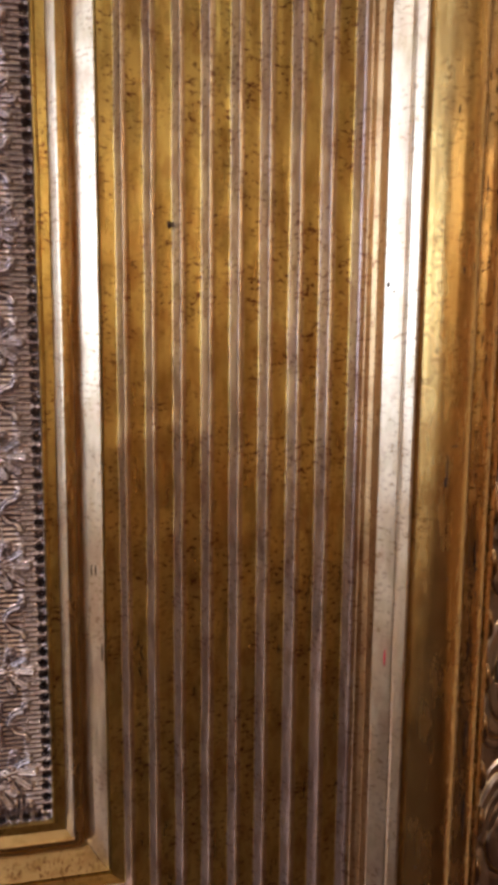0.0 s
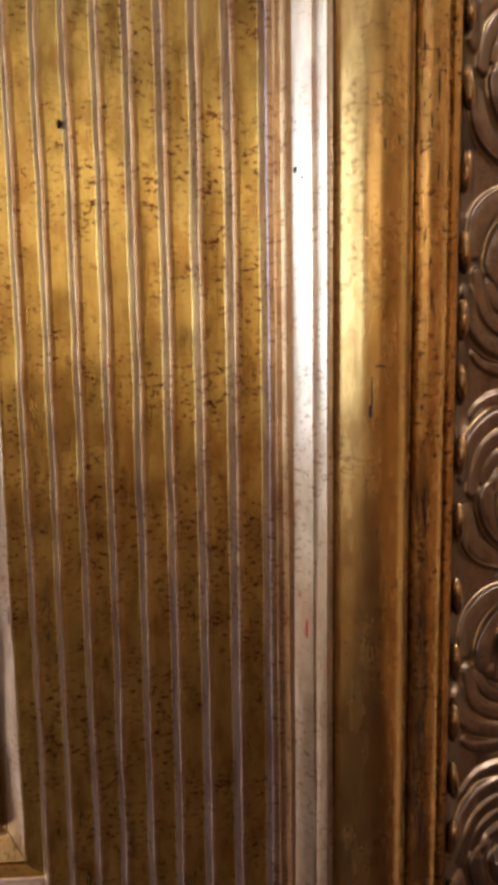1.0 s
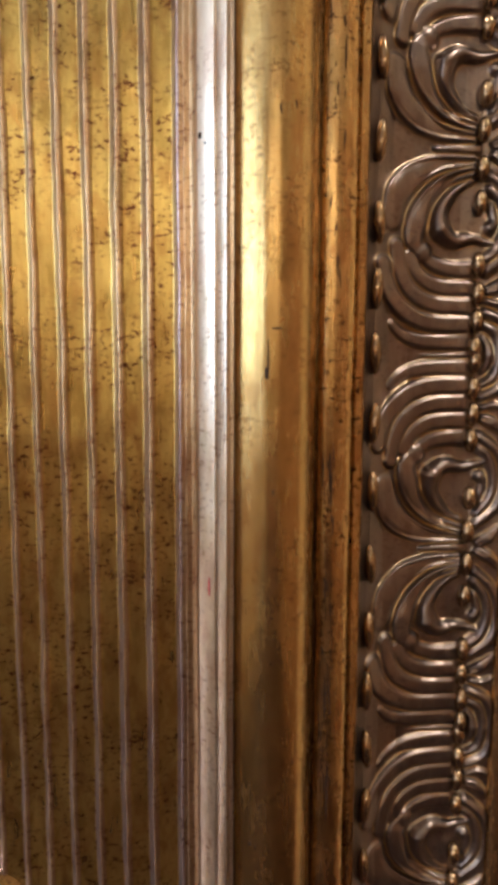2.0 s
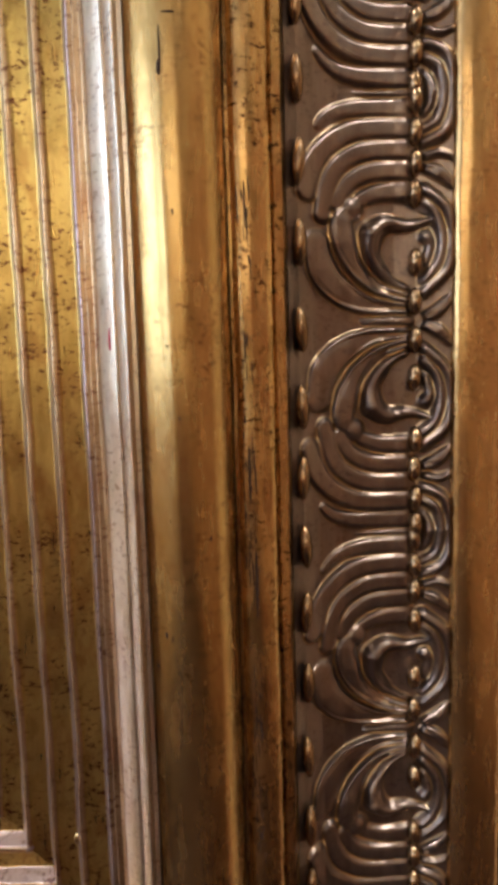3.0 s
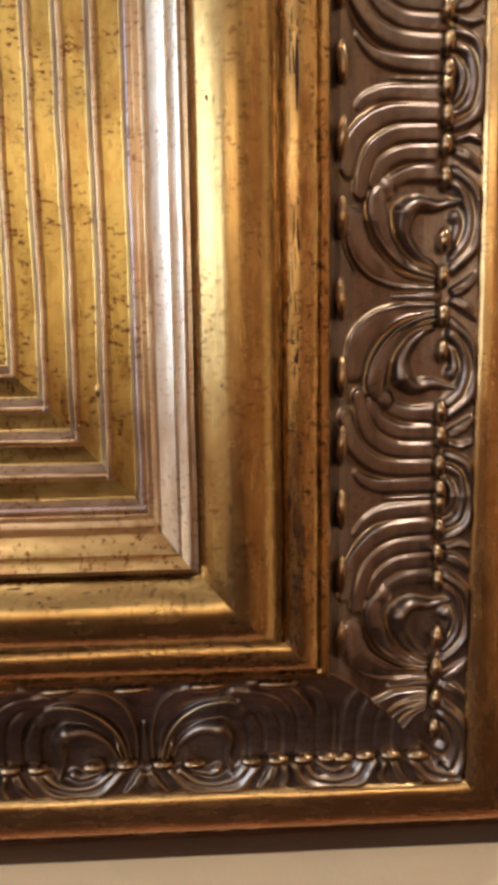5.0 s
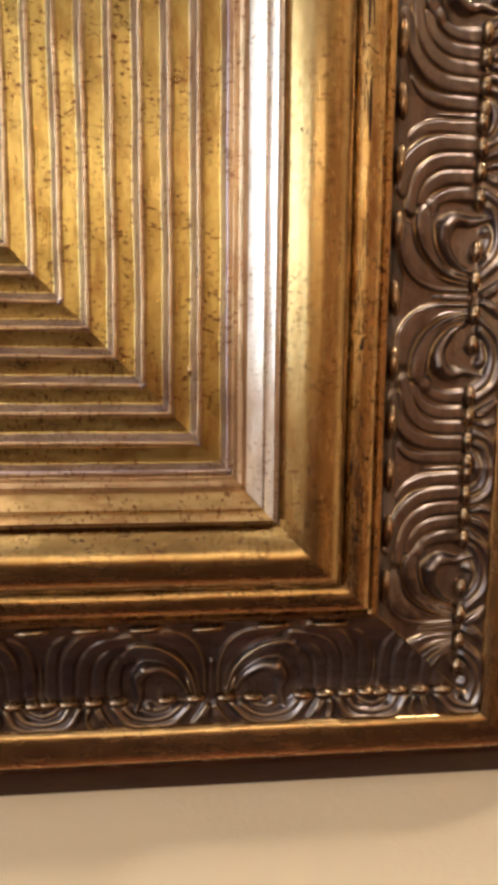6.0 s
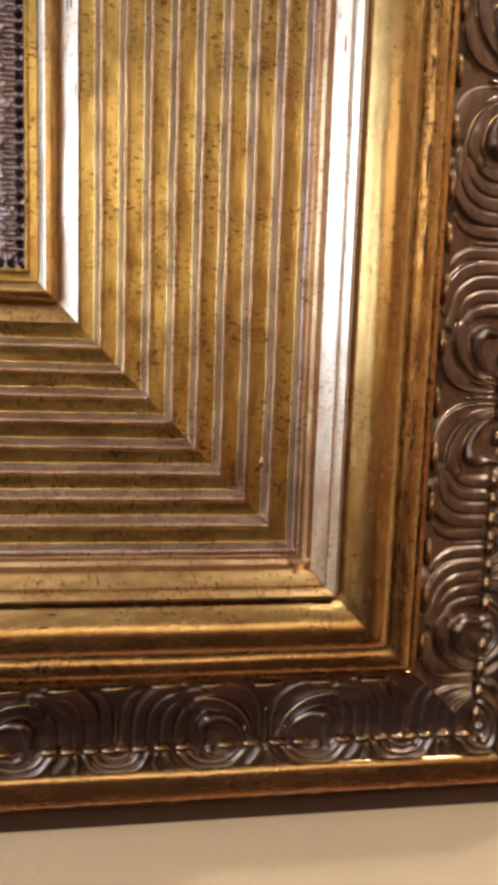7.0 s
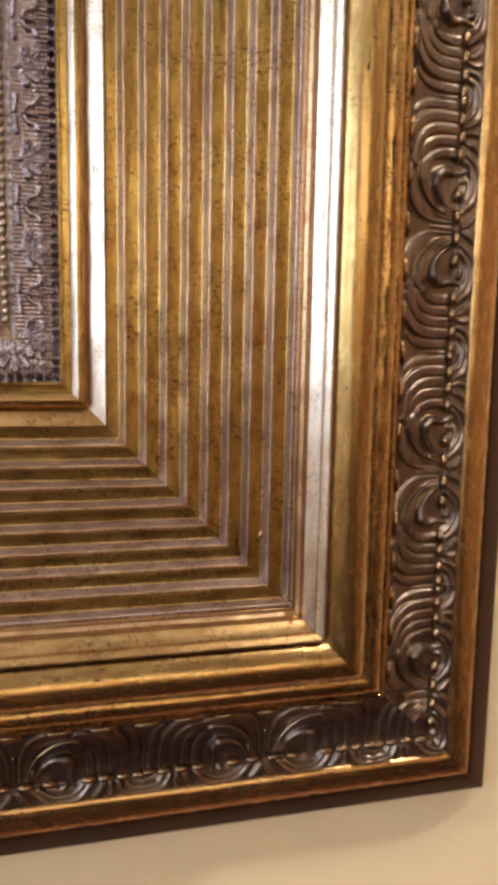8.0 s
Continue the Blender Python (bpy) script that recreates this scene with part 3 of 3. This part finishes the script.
BEADS = [sign * s for s in (0.072, 0.215, 0.462, 0.575, 0.69, 0.795) for sign in (-1, 1)]
PODS = [-0.02, 0.285, 0.56, PERIOD / 2, -0.31, -0.57]
fine_border, coarse_border = border_relief(0.005), border_relief(0.02)
fine_slip, coarse_slip = slip_relief(0.0042), slip_relief(0.012)
for rail, phase, slip_phase, fine in (("right", -0.033, -0.808, True), ("bottom", 1.44, -0.154, True), ("left", 0.0, -0.808, False), ("top", 1.44, -0.154, False)):
    lay_relief("border_ornament", rail, fine_border if fine else coarse_border, PERIOD, phase, M_ORN[rail in ("bottom", "top")], "dark bronze relief of fans and leafy scrolls", border_ground[rail])
    lay_relief("slip_ornament", rail, fine_slip if fine else coarse_slip, SLIP_PERIOD, slip_phase, M_SLIP[rail in ("bottom", "top")], "tarnished silver relief of palmettes and sprigs", slip_ground[rail])
    near = {"right": (-9, 2.4), "bottom": (-1.6, 9)}.get(rail, (90, 91))
    bead_row("border_bead", rail, 2.698, 3.742, PERIOD, phase, BEADS, 0.054, 0.030, 0.040, M_BEAD[0], near, border_ground[rail])
    bead_row("pod", rail, 2.256, 3.566, PERIOD, phase, PODS, 0.085, 0.026, 0.036, M_BEAD[0], near, border_ground[rail])
    bead_row("slip_bead", rail, -0.208, 3.978, SLIP_PERIOD, slip_phase, [SLIP_PERIOD / 10 * k for k in range(10)], 0.024, 0.024, 0.026, M_BEADS[0], near, slip_ground[rail])


def mark(name, u, h, t, rt, ru, mat, label):
    """A small blemish on the upright rail: a drip, a nick or a smear, a hair proud of the surface."""
    ob = new(name, bead_mesh(name, "right", rt, ru, 0.006, mat, 8, 6))
    ob.location, ob.parent = place("right", u, h, t), frame_ob
    tagged(ob, label)


M_RED, M_NICK = paint("red_smear", (0.45, 0.03, 0.06), (0.5, 0.05, 0.08), 0.5), paint("bared_ground", (0.035, 0.02, 0.014), (0.06, 0.035, 0.025), 0.8)
for m in (M_RED, M_NICK):
    m.node_tree.nodes["Principled BSDF"].inputs["Specular IOR Level"].default_value = 0.05
drip = new("drip", bead_mesh("drip", "right", 0.032, 0.024, 0.020, M_GOLD[0]))
drip.location, drip.parent = place("right", 1.343, 3.562, -2.024), frame_ob
tagged(drip, "pale dried drip of gesso")
mark("red_smear", 1.612, 3.331, -0.078, 0.040, 0.0045, M_RED, "thin red paint smear")
mark("nick", 1.826, 3.236, 0.78, 0.075, 0.004, M_NICK, "dark upright scratch")
mark("nick", 1.854, 3.236, 0.885, 0.004, 0.022, M_NICK, "short dark level scratch")
mark("nick", 1.822, 3.237, 0.73, 0.025, 0.008, M_NICK, "dark scraped spot")
mark("nick", 1.583, 3.358, 1.56, 0.012, 0.008, M_NICK, "dark chip in the bright fillet")
mark("nick", 1.602, 3.341, 1.53, 0.004, 0.007, M_NICK, "tiny dark chip")
mark("nick", 0.380, 3.886, -0.19, 0.050, 0.006, M_NICK, "dark upright scratch in the bevel")
mark("nick", 0.335, 3.922, 0.215, 0.030, 0.004, M_NICK, "thin dark scratch in the bevel")
mark("nick", 0.355, 3.906, 0.22, 0.026, 0.004, M_NICK, "thin dark scratch in the bevel")
mark("nick", 0.708, 3.784, 1.831, 0.018, 0.010, M_NICK, "dark blister on a step")

for n, (ub, hb) in enumerate(RISE[1:]):
    # pale lumps put in for the risers' reflection at each step's mitre
    glint = new("mitre_glint", bead_mesh("mitre_glint", "right", 0.014 + 0.004 * (n % 3), 0.013, 0.010, M_RISER[0], 8, 6))
    glint.location, glint.parent = place("right", ub - 0.014, hb + 0.004, -ub + 0.012 - MITRE), frame_ob
    glint.rotation_euler = (0, radians(40 + 12 * (n % 2)), 0)
    tagged(glint, "pale lump standing in for a reflection in a mitre")


def scuffs(rail, count, u0, u1, t0, t1, height, long, seed):
    """A run of small dark rubbed spots and dashes along a rail, bared to the ground."""
    rng = random.Random(seed)
    vs, fs = [], []
    for _ in range(count):
        t, u = rng.uniform(t0, t1) + rng.gauss(0, 0.03), rng.uniform(u0, u1)
        rt, ru = long * rng.uniform(0.3, 1.0) ** 2, rng.uniform(0.0022, 0.0045)
        bend, off = rng.uniform(-0.25, 0.25), len(vs)
        for i in range(7):
            a = -1 + i / 3
            for j in range(5):
                b = math.pi * j / 4
                w = math.sqrt(max(0.02, 1 - a * a)) * rng.uniform(0.7, 1.0)
                uu = u + ru * w * math.cos(b) + bend * ru * a * 3
                vs.append(place(rail, uu, height(uu) + 0.001 - 0.0035 * w * math.sin(b), t + rt * a))
        for i in range(6):
            for j in range(4):
                fs.append((off + 5 * i + j, off + 5 * i + j + 1, off + 5 * i + j + 6, off + 5 * i + j + 5))
    tagged(mesh_object("scuff_run", vs, fs, [M_NICK], frame_ob, "small dark rubbed scuffs", 0), kind="stuff")


def strip_height(u):
    f = min(max((u - 2.022) / 0.128, 0), 1)
    return 3.416 + 0.031 * f - 0.03 * math.sin(math.pi * f) ** 0.8


def ogee_height(u):
    return float(np.interp(u, [p[0] for p in ogee], [p[1] for p in ogee]))


scuffs("right", 90, 2.034, 2.085, -2.4, 0.6, strip_height, 0.075, 3)
scuffs("right", 40, 2.034, 2.10, 0.6, 2.6, strip_height, 0.06, 4)
scuffs("right", 26, 2.034, 2.10, -3.0, -2.4, strip_height, 0.04, 5)
scuffs("right", 30, 1.73, 1.95, -2.6, 2.4, ogee_height, 0.022, 6)
scuffs("bottom", 60, 1.722, 1.80, -1.2, 1.5, ogee_height, 0.035, 7)
scuffs("bottom", 40, 2.03, 2.07, -1.2, 1.9, strip_height, 0.04, 8)
mark("nick", 2.060, 3.393, -0.55, 0.10, 0.005, M_NICK, "long dark scuff along the bead")
mark("nick", 2.075, 3.397, -0.95, 0.13, 0.006, M_NICK, "long dark scuff along the bead")
mark("nick", 2.066, 3.394, 0.35, 0.08, 0.004, M_NICK, "long dark scuff along the bead")

box("picture_panel", (S * (-WIDE + 0.255), S * 3.984, BASE + S * (-MITRE + 0.255)), (S * -0.255, S * 3.994, BASE + S * (HIGH - 0.255)), M_CANVAS, frame_ob, "plain grey-green picture surface")
